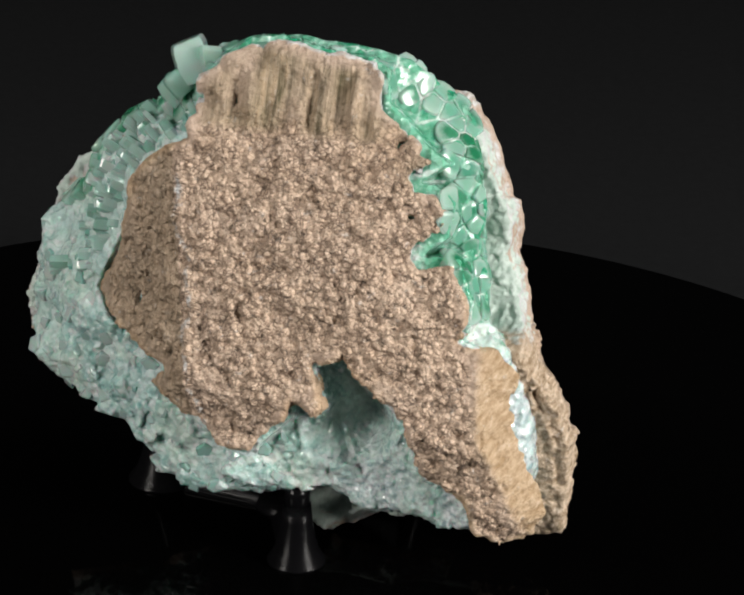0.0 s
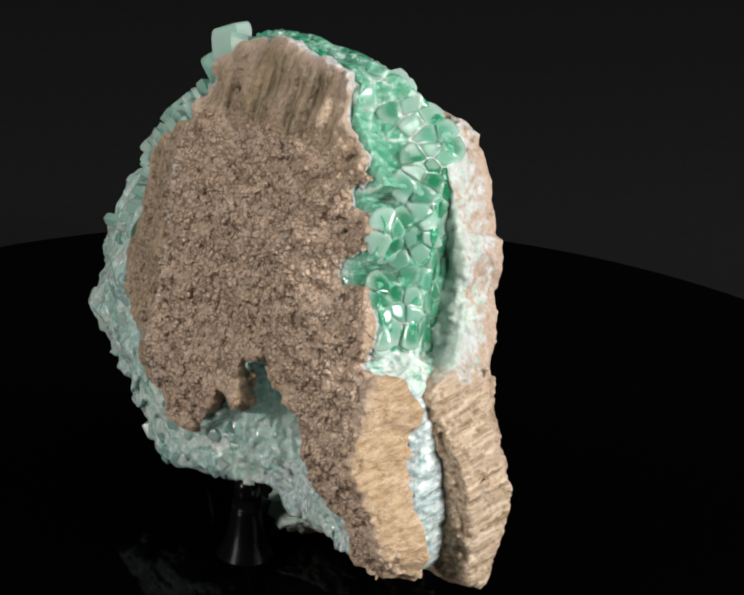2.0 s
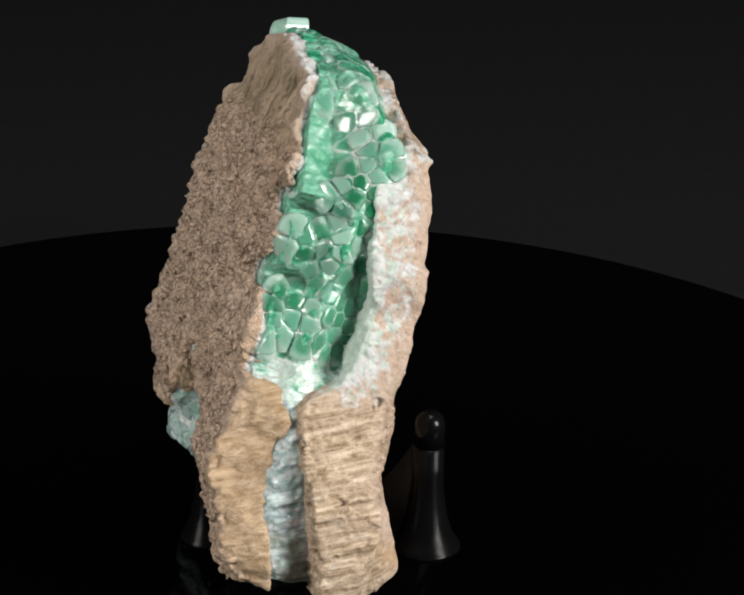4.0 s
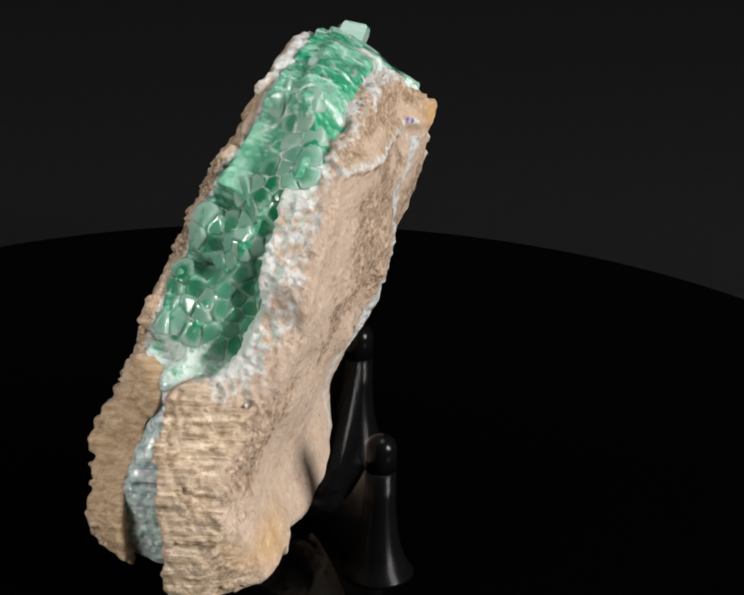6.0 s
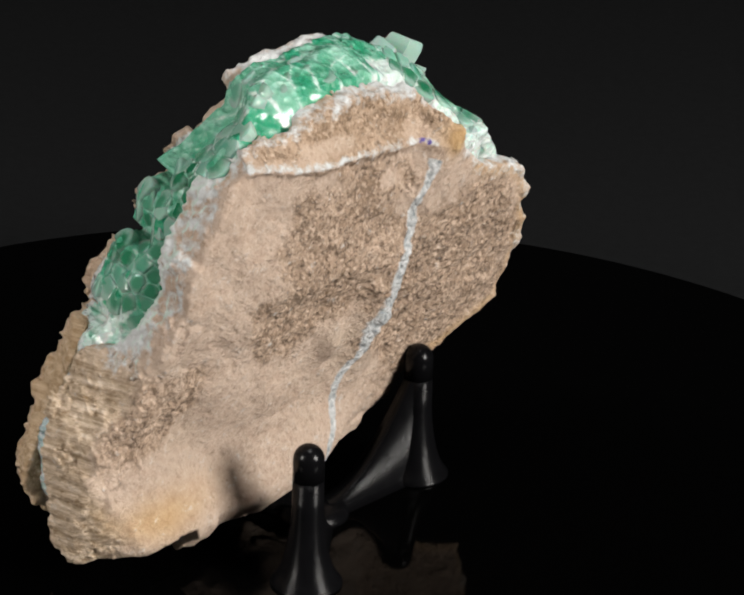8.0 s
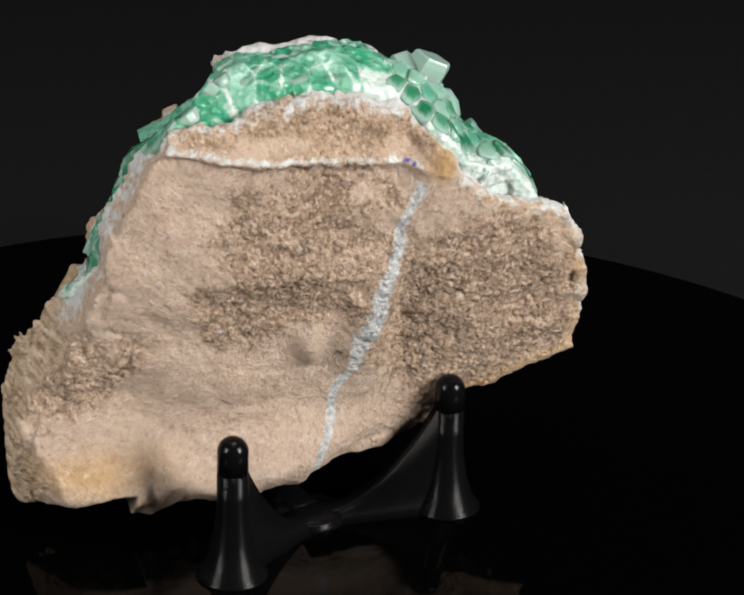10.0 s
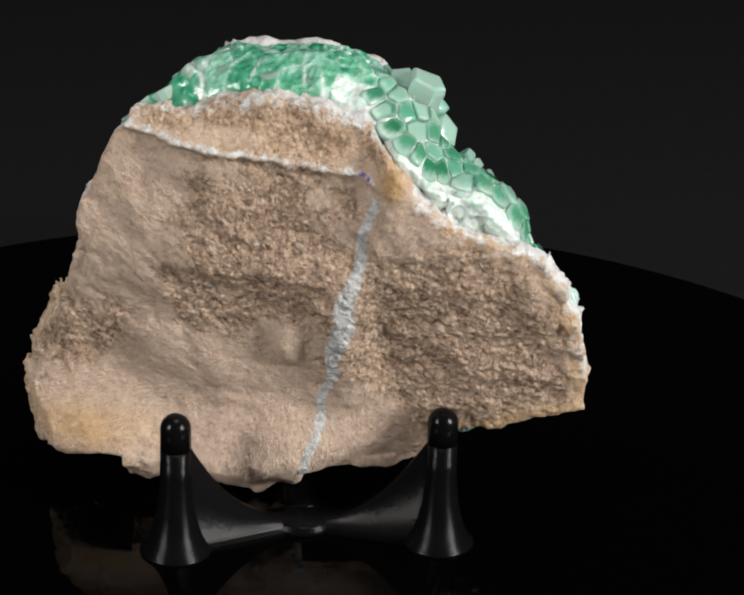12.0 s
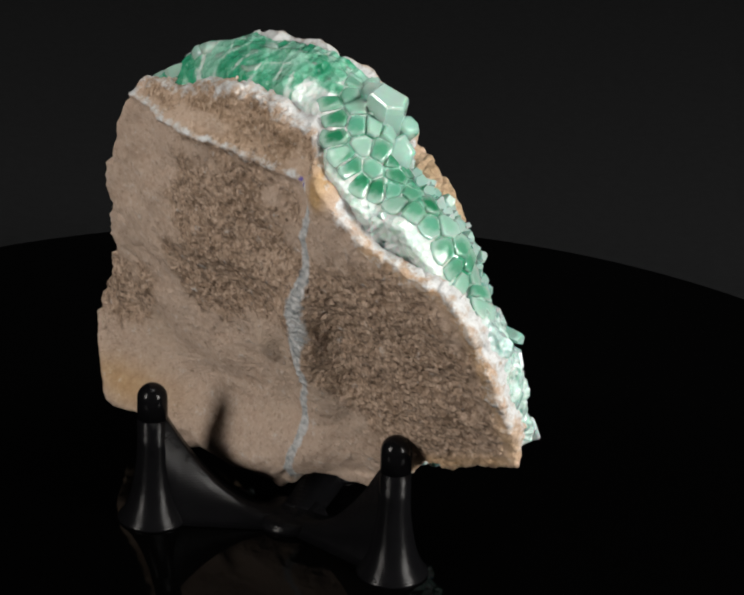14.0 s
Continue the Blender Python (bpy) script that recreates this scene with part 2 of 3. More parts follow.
def blocks(p, cell, seed):
    """The cell that holds each point: gap to the next cell (mm), a random value, and the offset of its randomly tilted face."""
    rs = np.random.RandomState(seed)
    table, chance, tilt = (rs.uniform(0, 1, (32, 32, 32, 3)).astype(np.float32), rs.uniform(0, 1, (32, 32, 32)).astype(np.float32),
                           rs.uniform(-1, 1, (32, 32, 32, 3)).astype(np.float32))
    q = p / cell + 400.0
    i = np.floor(q).astype(int)
    first, second = np.full(len(p), 9.0), np.full(len(p), 9.0)
    value, face = np.zeros(len(p)), np.zeros(len(p))
    for dx in (-1, 0, 1):
        for dy in (-1, 0, 1):
            for dz in (-1, 0, 1):
                j = i + (dx, dy, dz)
                key = (j[:, 0] & 31, j[:, 1] & 31, j[:, 2] & 31)
                away = q - j - table[key]
                d = np.sqrt((away ** 2).sum(1))
                closer = d < first
                second = np.where(closer, first, np.minimum(second, d))
                first = np.where(closer, d, first)
                value = np.where(closer, chance[key], value)
                face = np.where(closer, (away * tilt[key]).sum(1) * cell, face)
    return (second - first) * cell, value, face


def block_relief(p, cell, seed, step, slope):
    gap, value, face = blocks(p, cell, seed)
    return step * (value - 0.5) + slope * face + 0.35 * np.exp(-(gap / 0.35) ** 2)


def green_side(p):
    u, v = p[:, 0], p[:, 1]
    return ((u > 14) & (v > 2)) | (v > 42) | ((u < -15) & (v > 20) & (polygon_distance(BODY, u, v) > -3))


def polygon_distance(points, u, v):
    """Signed distance to a closed outline, negative inside."""
    d, inside = np.full(u.shape, 1e9), np.zeros(u.shape, bool)
    for (ax, ay), (bx, by) in zip(points, points[1:] + points[:1]):
        ex, ey = bx - ax, by - ay
        s = np.clip(((u - ax) * ex + (v - ay) * ey) / (ex * ex + ey * ey), 0, 1)
        d = np.minimum(d, (u - ax - s * ex) ** 2 + (v - ay - s * ey) ** 2)
        if ay != by:
            inside ^= ((ay > v) != (by > v)) & (u < ex * (v - ay) / ey + ax)
    return np.where(inside, -1, 1) * np.sqrt(d)


def surface(field, low, step):
    """Vertices and quads of the zero level of a sampled field (naive surface nets)."""
    s = field < 0
    nx, ny, nz = field.shape
    count = np.zeros((nx - 1, ny - 1, nz - 1), np.int8)
    for dx in (0, 1):
        for dy in (0, 1):
            for dz in (0, 1):
                count += s[dx:nx - 1 + dx, dy:ny - 1 + dy, dz:nz - 1 + dz]
    cell = np.argwhere((count > 0) & (count < 8))
    number = np.full(count.shape, -1, np.int32)
    number[tuple(cell.T)] = np.arange(len(cell))
    total, hits = np.zeros((len(cell), 3)), np.zeros(len(cell))
    corners = [np.array((a, b, c)) for a in (0, 1) for b in (0, 1) for c in (0, 1)]
    for a in corners:
        for axis in range(3):
            if a[axis]:
                continue
            b = a.copy()
            b[axis] = 1
            fa, fb = field[tuple((cell + a).T)], field[tuple((cell + b).T)]
            cross = (fa < 0) != (fb < 0)
            k = np.where(cross, fa / np.where(cross, fa - fb, 1), 0)
            total += cross[:, None] * (a + k[:, None] * (b - a))
            hits += cross
    verts = np.array(low) + step * (cell + total / hits[:, None])
    quads = []
    for axis in range(3):
        one, two = [(1, 2), (2, 0), (0, 1)][axis]
        lo, hi = [slice(None)] * 3, [slice(None)] * 3
        lo[axis], hi[axis] = slice(0, -1), slice(1, None)
        edge = np.argwhere(s[tuple(lo)] != s[tuple(hi)])
        edge = edge[(edge[:, one] > 0) & (edge[:, two] > 0) & (edge[:, one] < field.shape[one] - 1) & (edge[:, two] < field.shape[two] - 1)]
        ring = []
        for p, q in ((-1, -1), (0, -1), (0, 0), (-1, 0)):
            c = edge.copy()
            c[:, one] += p
            c[:, two] += q
            ring.append(number[tuple(c.T)])
        ring = np.stack(ring, 1)
        flip = ~s[tuple(edge.T)]
        ring[flip] = ring[flip][:, ::-1]
        quads.append(ring)
    return verts, np.concatenate(quads)


def one_piece(verts, quads):
    """Keeps the largest connected piece."""
    label = np.arange(len(verts))
    while True:
        low = label[quads].min(1)
        fresh = label.copy()
        for k in range(4):
            np.minimum.at(fresh, quads[:, k], low)
        fresh = fresh[fresh]
        fresh = fresh[fresh]
        if (fresh == label).all():
            break
        label = fresh
    main = np.bincount(label).argmax()
    keep = label == main
    number = np.cumsum(keep) - 1
    return verts[keep], number[quads[keep[quads[:, 0]]]]


def smooth_max(a, b, k):
    h = np.clip(0.5 + 0.5 * (a - b) / k, 0, 1)
    return b + (a - b) * h + k * h * (1 - h)


def part(name, mesh, material, parent, label="", matrix=None):
    ob = new(name, mesh)
    if not mesh.materials:
        mesh.materials.append(material)
    ob.parent = parent
    if matrix is not None:
        ob.matrix_basis = matrix
    return tagged(ob, label)


def mesh_of(name, verts, faces, smooth=True):
    mesh = bpy.data.meshes.new(name)
    mesh.vertices.add(len(verts))
    mesh.vertices.foreach_set("co", (np.asarray(verts) * 0.001).ravel())
    mesh.loops.add(faces.size)
    mesh.loops.foreach_set("vertex_index", faces.ravel())
    mesh.polygons.add(len(faces))
    mesh.polygons.foreach_set("loop_start", np.arange(0, faces.size, faces.shape[1]))
    mesh.update(calc_edges=True)
    mesh.validate()
    mesh.polygons.foreach_set("use_smooth", [smooth] * len(mesh.polygons))
    return mesh


def mesh_bm(name, bm, smooth=False):
    mesh = bpy.data.meshes.new(name)
    bmesh.ops.recalc_face_normals(bm, faces=bm.faces)
    bm.to_mesh(mesh)
    bm.free()
    mesh.polygons.foreach_set("use_smooth", [smooth] * len(mesh.polygons))
    return mesh


def zones(mesh, verts, *masks):
    layer = mesh.attributes.new("zone", "FLOAT_COLOR", "POINT")
    layer.data.foreach_set("color", np.clip(np.stack(masks, 1), 0, 1).astype(np.float32).ravel())


# ---- the specimen: u across the slab, v up it, w through it to its front ----
CRUST = [(-20.4, 46.3), (-16.6, 51), (-10.9, 55.6), (-4.9, 56.6), (6.7, 54.4), (13.2, 54.4), (17.8, 52), (18.1, 45.9), (22.2, 42.7),
         (26.8, 38.3), (31.3, 35.6), (25.8, 31.4), (30.4, 31), (33.5, 28.2), (32.8, 21.9), (28.2, 17.7), (35.1, 18.1), (38.8, 9.9),
         (38.8, 5.4), (37.3, 2.5), (42, 1.3), (42.4, -8.7), (43.5, -16), (48.7, -24.8), (53.6, -33.8), (48.1, -36.5), (42.3, -34.5),
         (40.7, -27.9), (31.5, -25.5), (27.6, -14.4), (23.2, -11.1), (15.4, -4.3), (10, -5.9), (12.2, -13.4), (10.6, -16),
         (6.1, -13.3), (5.1, -17.1), (-2.5, -24.5), (-7.6, -24.3), (-24.2, -13.4), (-21.5, -10.1), (-35.3, -1.5), (-38.4, 3.8),
         (-34.3, 12.8), (-32, 26.2), (-26.6, 31.5), (-20.8, 34.9)]
PLATE = [(30.6, 50.0), (25.7, 51.0), (19, 51.3), (11.6, 53.7), (2.5, 55.0), (-4.7, 54.4), (-10.2, 52.6), (-15.6, 51.8), (-23.8, 45.5),
         (-26.6, 40.7), (-34.1, 35.1), (-39.6, 33), (-45, 31.5), (-50.6, 28.8), (-54.1, 22.8), (-56.9, 14.2), (-58.9, -2.6),
         (-58.4, -8.7), (-50, -11.3), (-41.6, -15.3), (-34.5, -17.8), (-26.6, -26.7), (-21.8, -28.5), (-9.1, -29.3), (-3.2, -29),
         (0.8, -33.5), (3, -37.5), (9.3, -40.5), (15, -38), (20, -35.5), (28.5, -35.6), (39.2, -36), (48, -36.5), (56.5, -34.5),
         (58.4, -25.2), (58, -15.1), (55.4, -8.9), (50.5, -2.5), (45, 13), (42.6, 24.4), (36.3, 39), (31.6, 49.2)]
BODY = [(-27, 49), (-22, 52), (-14, 55.2), (-5, 56.8), (6, 56.8), (14, 55.6), (19.8, 55), (27.4, 51.8), (32, 48), (34.8, 43), (36.8, 37.6), (38, 31.9), (39.0, 26.2),
        (39, 20), (40, 12), (41.2, 6), (45, 1), (48.3, -4), (51.3, -11), (52.4, -22), (51.3, -31), (49.5, -33.5), (43, -34), (31, -33.5), (18, -33),
        (10, -31), (-7, -33), (-16, -34), (-24, -32), (-24, -29), (-32, -23.5), (-39, -20.5), (-48, -17), (-54, -12), (-56, 3),
        (-56, 11), (-55, 16), (-52, 21), (-46, 24), (-45, 31), (-41.2, 35.5), (-35.6, 41.4), (-29.8, 45.3)]


def hill(u, v, u0, v0, ru, rv, h):
    return h * np.exp(-(((u - u0) / ru) ** 2 + ((v - v0) / rv) ** 2))


def front_height(u, v):
    """The front of the crust: a flat face, bent away beyond a ridge, below a ledge and at the fluted top."""
    w = 25.4 - 0.02 * np.abs(u - 10) + hill(u, v, 5, 5, 24, 24, 0.8)
    w = w - 0.43 * np.maximum(0, (-16 - 0.17 * v + 0.9 * np.sin(v * 0.23) + 0.5 * np.sin(v * 0.61)) - u)
    w = w - 0.42 * np.maximum(0, -17 - v - 0.1 * (u - 35))
    return w - 1.5 / (1 + np.exp(-(v - 38) / 0.8)) - 0.04 * np.maximum(0, v - 38)


def ridge_line(u):
    return 43.0 + 0.095 * (u + 17)


def back_height(u, v):
    """The back of the plate: two facets that meet along the vein, a bulge at the foot and a bevel under the top rim."""
    vein = -18 + 0.22 * (42 - v)
    right = -8.3 + 0.26 * np.clip(v - 20, 0, ridge_line(u) - 20) + 0.15 * np.maximum(0, u - 15) - 0.45 * np.maximum(0, -8 - v) * np.clip((u - 25) / 18, 0, 1)
    left = -8.3 - 0.04 * (u + 40) + 0.08 * np.maximum(0, v - 20)
    w = left + (right - left) / (1 + np.exp(-np.clip((u - vein) / 1.6, -30, 30)))
    w = w + hill(u, v, -10, 8, 5, 15, -3.2) + hill(u, v, 6, 3, 8, 8, 1.2) + hill(u, v, 24, -28, 23, 8.5, -8.5) + hill(u, v, 1, -25, 12, 9, -4.8) + hill(u, v, -24, 8, 7, 20, 1.2)
    w = w + hill(u, v, 10, 14, 10, 9, 0.9) + hill(u, v, 24, -6, 13, 7, -1.6) + hill(u, v, -26, -4, 10, 10, 0.8) + hill(u, v, 46, -4, 7, 7, -1.0)
    w = w + hill(u, v, 55, -22, 12, 10, -3.0) + hill(u, v, 0.8, 2.0, 2.8, 5.0, -3.4) + hill(u, v, -18, 4, 3.5, 15, 2.0) + hill(u, v, 8, 23, 10, 10, -0.9) + hill(u, v, -21, 44.5, 3, 3.5, -0.5) - 1.3 * np.exp(-((v - ridge_line(u)) / 1.3) ** 2) / (1 + np.exp(-(u + 19) / 1.5))
    w = np.maximum(w, -17.3 + 0.55 * np.maximum(0, -28.5 - v) + 0.3 * np.maximum(0, u - 43) - hill(u, v, 9, -37, 7, 7, 2.0))
    return w + (0.5 + 0.04 * np.maximum(0, u - 6)) * np.maximum(0, v - ridge_line(u)) / (1 + np.exp(-(u + 19) / 1.5))


def vein_distance(u, v):
    return np.abs(u - (-18 + 0.22 * (42 - v)) - 0.5 * np.sin(v * 0.45))


STEP = 0.46
LOW, HIGH = (-63, -48, -19), (63, 61, 30)
AXES = [np.arange(a, b, STEP) for a, b in zip(LOW, HIGH)]
UU, VV = np.meshgrid(AXES[0], AXES[1], indexing="ij")
GRID = np.stack(np.meshgrid(*AXES, indexing="ij"), -1).reshape(-1, 3)
D_CRUST, D_PLATE, D_BODY = (polygon_distance(p, UU, VV)[:, :, None] for p in (CRUST, PLATE, BODY))
W_FRONT, W_BACK = front_height(UU, VV)[:, :, None], back_height(UU, VV)[:, :, None]
WW = AXES[2][None, None, :]
CORNER = (1 / (1 + np.exp(-(UU - 41) / 1.2)) / (1 + np.exp((VV - 3) / 1.5)))[:, :, None]


def roughen(field, band, terms):
    """Adds relief to a field where it is near its surface."""
    flat = field.reshape(-1)
    near = np.flatnonzero(np.abs(flat) < band)
    p = GRID[near]
    flat[near] += sum(term(p) for term in terms)
    return flat.reshape(field.shape)


def grain_front(p):
    fringe = np.clip((-polygon_distance(CRUST, p[:, 0], p[:, 1]) - 0.6 + 2.5 * lattice_noise(p, 4.0, 46)) / 2.0, 0.5, 1)
    return fringe * 0.4 + fringe * 0.6 / (1 + np.exp((p[:, 1] - 39 - 4 * lattice_noise(p * (1, 1, 0), 5.0, 15)) / 1.2))


def grain_back(p):
    """Where the back shows coarse brown grain; elsewhere it is smooth beige."""
    u, v = p[:, 0], p[:, 1]
    m = hill(u, v, 4, 27, 16, 13, 1.3) + hill(u, v, 15, 11, 15, 7, 1.2) + hill(u, v, -33, 6, 22, 22, 1.7) + hill(u, v, 47, -4, 11, 10, 1.7) + hill(u, v, -4, 51, 19, 6, 1.6)
    m = m + hill(u, v, 22, 50, 8, 2.0, 0.8)
    m = m - hill(u, v, 24, -15, 20, 10, 1.2) - hill(u, v, 34, 28, 9, 13, 1.2) - hill(u, v, 0, 1, 3.0, 7, 1.0) - hill(u, v, 10, 48.5, 7, 1.5, 1.2)
    m = m - hill(u, v, -12, -15, 7, 8, 1.1) + 0.35 * lattice_noise(p, 6.0, 5) + 0.25 * lattice_noise(p, 2.5, 6)
    return 1 / (1 + np.exp(-(m - 0.42) / 0.2))


def stains(mesh, verts, ochre, violet, olive, brown=0):
    layer = mesh.attributes.new("stain", "FLOAT_COLOR", "POINT")
    layer.data.foreach_set("color", np.clip(np.stack((ochre, violet, olive, brown + 0 * olive), 1), 0, 1).astype(np.float32).ravel())


def build_crust(parent):
    base = W_FRONT - 4.2 - 4.8 * CORNER + 1.0 * ((UU > 17) & (VV > 5))[:, :, None]
    slant = 0.7 * np.maximum(0, W_FRONT - WW - 0.5) * (1 / (1 + np.exp(-(UU - 38) / 1.5)) / (1 + np.exp((VV - 1) / 1.5)) / (1 + np.exp((-31 - VV) / 1.2)))[:, :, None]
    f = smooth_max(smooth_max(D_CRUST + 0.5 + (1.0 * ((UU > 15) & (VV > 4)) - 0.3 * ((UU <= 15) & (VV > 47)))[:, :, None] - slant, WW - W_FRONT, 1.2), base - WW, 1.0)
    flute = lambda p: 1.5 * np.clip(0.45 + 1.1 * lattice_noise(p * (1, 1, 0), 6.0, 16), 0, 1) * lattice_noise(p * (1, 0.12, 0.3), 1.7, 11) * np.clip((p[:, 1] - 37) / 2, 0, 1) * np.clip((54 - p[:, 1]) / 6, 0, 1)
    thread = lambda p: 0.22 * lattice_noise(np.stack((p[:, 0], 0.9 * p[:, 1] + 0.43 * p[:, 2], 0.06 * p[:, 2]), 1), 0.95, 12) * (p[:, 0] > 40) * (p[:, 1] < 3)
    f = roughen(f, 4.0, [lambda p: 1.0 * lattice_noise(p, 9.0, 8), lambda p: 0.75 * lattice_noise(p, 4.2, 1), lambda p: 0.3 * lattice_noise(p, 1.9, 2), flute, thread,
                         lambda p: (2.0 * (cell_distance(p, 1.9, 3) - 0.45)) * grain_front(p) * (polygon_distance(CRUST, p[:, 0], p[:, 1]) < 0.2)])
    verts, quads = one_piece(*surface(f, LOW, STEP))
    mesh = mesh_of("crust", verts, quads)
    u, v, w = verts.T
    edge = polygon_distance(CRUST, u, v)
    fibre = 1 / (1 + np.exp(-(edge + 0.8) / 0.4)) * (u > 38) * (v < 4)
    olive = np.clip((v - 37) / 2, 0, 1) * np.clip((edge + 1.5) / -2.5, 0, 1) * np.clip(0.55 + 1.2 * lattice_noise(verts * (1, 0.3, 0.3), 5.0, 14), 0, 1)
    olive = olive + 0.8 * hill(u, v, 27.5, 34, 4, 2.5, 1.0) + 0.8 * hill(u, v, 33, 19, 4, 3, 1.0) + 0.5 * (u < -17.5 - 0.17 * v)
    chalk = 1.2 * (w < front_height(u, v) - 1.6) * (edge > -2.5) * ((u > 15) | (v > 35)) * ~((u > 38) & (v < 4)) + 0.45 * np.exp(-((u + 16.3 + 0.17 * v - 0.9 * np.sin(v * 0.23) - 0.5 * np.sin(v * 0.61)) / 0.8) ** 2) * (v < 28)
    chalk = chalk + 0.75 * np.clip(edge + 1.6, 0, 1) * (v > 46)
    chalk = chalk + 0.3 * np.clip(edge + 1.2, 0, 1) * (u > 10) * (v > 5)
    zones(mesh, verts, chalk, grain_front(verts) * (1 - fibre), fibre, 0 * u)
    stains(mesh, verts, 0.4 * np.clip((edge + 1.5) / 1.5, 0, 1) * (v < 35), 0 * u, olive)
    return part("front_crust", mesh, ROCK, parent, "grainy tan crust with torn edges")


def build_plate(parent):
    top = (W_BACK + 4.0 + 6.5 / (1 + np.exp(-(UU + 22)[:, :, None] / 2))) * (1 - CORNER) + (16.3 + 0.48 * VV[:, :, None]) * CORNER
    slope = (0.10 + 0.25 * np.clip((VV - 40) / 6, 0, 1) * (UU > 16))[:, :, None] * np.maximum(0, WW - W_BACK)
    bevel = 0.8 * np.maximum(0, -5 - WW) * (UU > 35)[:, :, None]
    f = smooth_max(smooth_max(D_PLATE + slope * (1 - CORNER) + bevel, W_BACK - WW, 0.9), WW - top, 0.8)
    thread = lambda p: 0.22 * lattice_noise(np.stack((p[:, 0], 0.9 * p[:, 1] + 0.43 * p[:, 2], 0.06 * p[:, 2]), 1), 0.95, 25) * (p[:, 0] > 42) * (p[:, 1] < 3)
    crumbs = lambda p: 1.0 * (cell_distance(p, 1.4, 26) - 0.45) * (p[:, 2] > back_height(p[:, 0], p[:, 1]) + 2)
    torn = lambda p: 1.1 * lattice_noise(p * (1, 1, 0.4), 4.6, 44) * (np.abs(polygon_distance(PLATE, p[:, 0], p[:, 1])) < 3) * (p[:, 1] < 30)
    f = roughen(f, 4.0, [torn, lambda p: 0.8 * lattice_noise(p, 7.0, 21), lambda p: (0.3 + 0.2 * grain_back(p)) * lattice_noise(p, 3.6, 24), lambda p: 0.22 * lattice_noise(p, 2.0, 22), thread, crumbs,
                         lambda p: (1.0 * (cell_distance(p, 1.4, 23) - 0.45)) * (0.4 + 0.6 * grain_back(p))])
    verts, quads = one_piece(*surface(f, LOW, STEP))
    mesh = mesh_of("back_plate", verts, quads)
    u, v, w = verts.T
    wb = back_height(u, v)
    edge = polygon_distance(PLATE, u, v)
    rim = 1 / (1 + np.exp(-(w - wb - 2.2) / 0.6))
    corner = 1 / (1 + np.exp(-(u - 41) / 1.2)) / (1 + np.exp((v - 4) / 1.2))
    fibre = rim * corner
    chalk = rim * (1 - corner) * (0.44 + 0.35 * np.clip((w - wb - 4.5) / 4, 0, 1) + 0.6 * lattice_noise(verts, 3.0, 27) + 0.5 * lattice_noise(verts, 1.1, 29)) + 0.40 * np.clip(1 + (edge + 1.0) / 3, 0, 1) * (u < -25) * (v > 0)
    chalk = chalk + 0.55 * np.exp(-((v - ridge_line(u) - 0.3) / 0.7) ** 2) * (u > -18) * (w < wb + 3)
    chalk = chalk + 0.5 * np.clip(1 + (edge + 0.5) / 2, 0, 1) * (v > ridge_line(u)) * (u > -19)
    vein = np.exp(-(vein_distance(u, v) / (1.1 + 1.3 * np.exp(-((v - 10) / 12) ** 2))) ** 2) * (v < 40) * (w < wb + 3)
    normals = np.empty(len(mesh.vertices) * 3)
    mesh.vertices.foreach_get("normal", normals)
    inner = np.clip(normals[2::3] * 1.6, 0, 1) * (w > wb + 4) * (1 - corner)
    layer = mesh.attributes.new("bloom", "FLOAT_COLOR", "POINT")
    layer.data.foreach_set("color", np.repeat(np.clip(inner, 0, 1).astype(np.float32), 4))
    zones(mesh, verts, chalk, grain_back(verts) * (1 - rim), fibre, vein)
    ochre = hill(u, v, -21.5, 44.5, 2.2, 3.2, 1.4) + 0.8 * hill(u, v, 44, -22, 13, 3.5, 1.0) + 0.5 * np.exp(-((edge + 1.5) / 1.5) ** 2) * (u < -30) * (w < wb + 3) + 0.12 * (v > ridge_line(u)) * (u > -19)
    stains(mesh, verts, ochre * (w < wb + 5), hill(u, v, -15.3, 43.4, 1.5, 1.0, 1.1) * (1 + 0.6 * lattice_noise(verts, 1.2, 28)), 0 * u, 0 * u + 1)
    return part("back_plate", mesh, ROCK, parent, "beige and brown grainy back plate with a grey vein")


def body_height(u, v, edge):
    """The front of the crystal mass: under the crust, then falling away from its torn edge."""
    low = 1 / (1 + np.exp((v + 12) / 4))
    fall = 17.0 - np.maximum(0, edge) * (0.85 * (1 - low) + 0.42 * low) + 2.0 * low * (u < -30)
    fall = fall + 2.4 / (1 + np.exp(-(u - 42) / 1.2)) / (1 + np.exp((v - 3) / 1.5)) / (1 + np.exp((-17 - v) / 2))
    fall = np.where(u < -16, np.minimum(fall, front_height(u, v) - 0.6), fall)
    return np.where(edge < 0, front_height(u, v) - 2.9 + 0.5 * ((u > 17) & (v > 5)), np.maximum(fall, 0.5)) - hill(u, v, 18, -15, 6, 6, 7.0)


def scatter(verts, allowed, gap, limit, seed):
    """Picks well-spaced vertices."""
    order = np.random.RandomState(seed).permutation(np.flatnonzero(allowed))
    taken = []
    for i in order:
        if len(taken) >= limit:
            break
        if not taken or ((verts[taken] - verts[i]) ** 2).sum(1).min() > gap * gap:
            taken.append(i)
    return taken


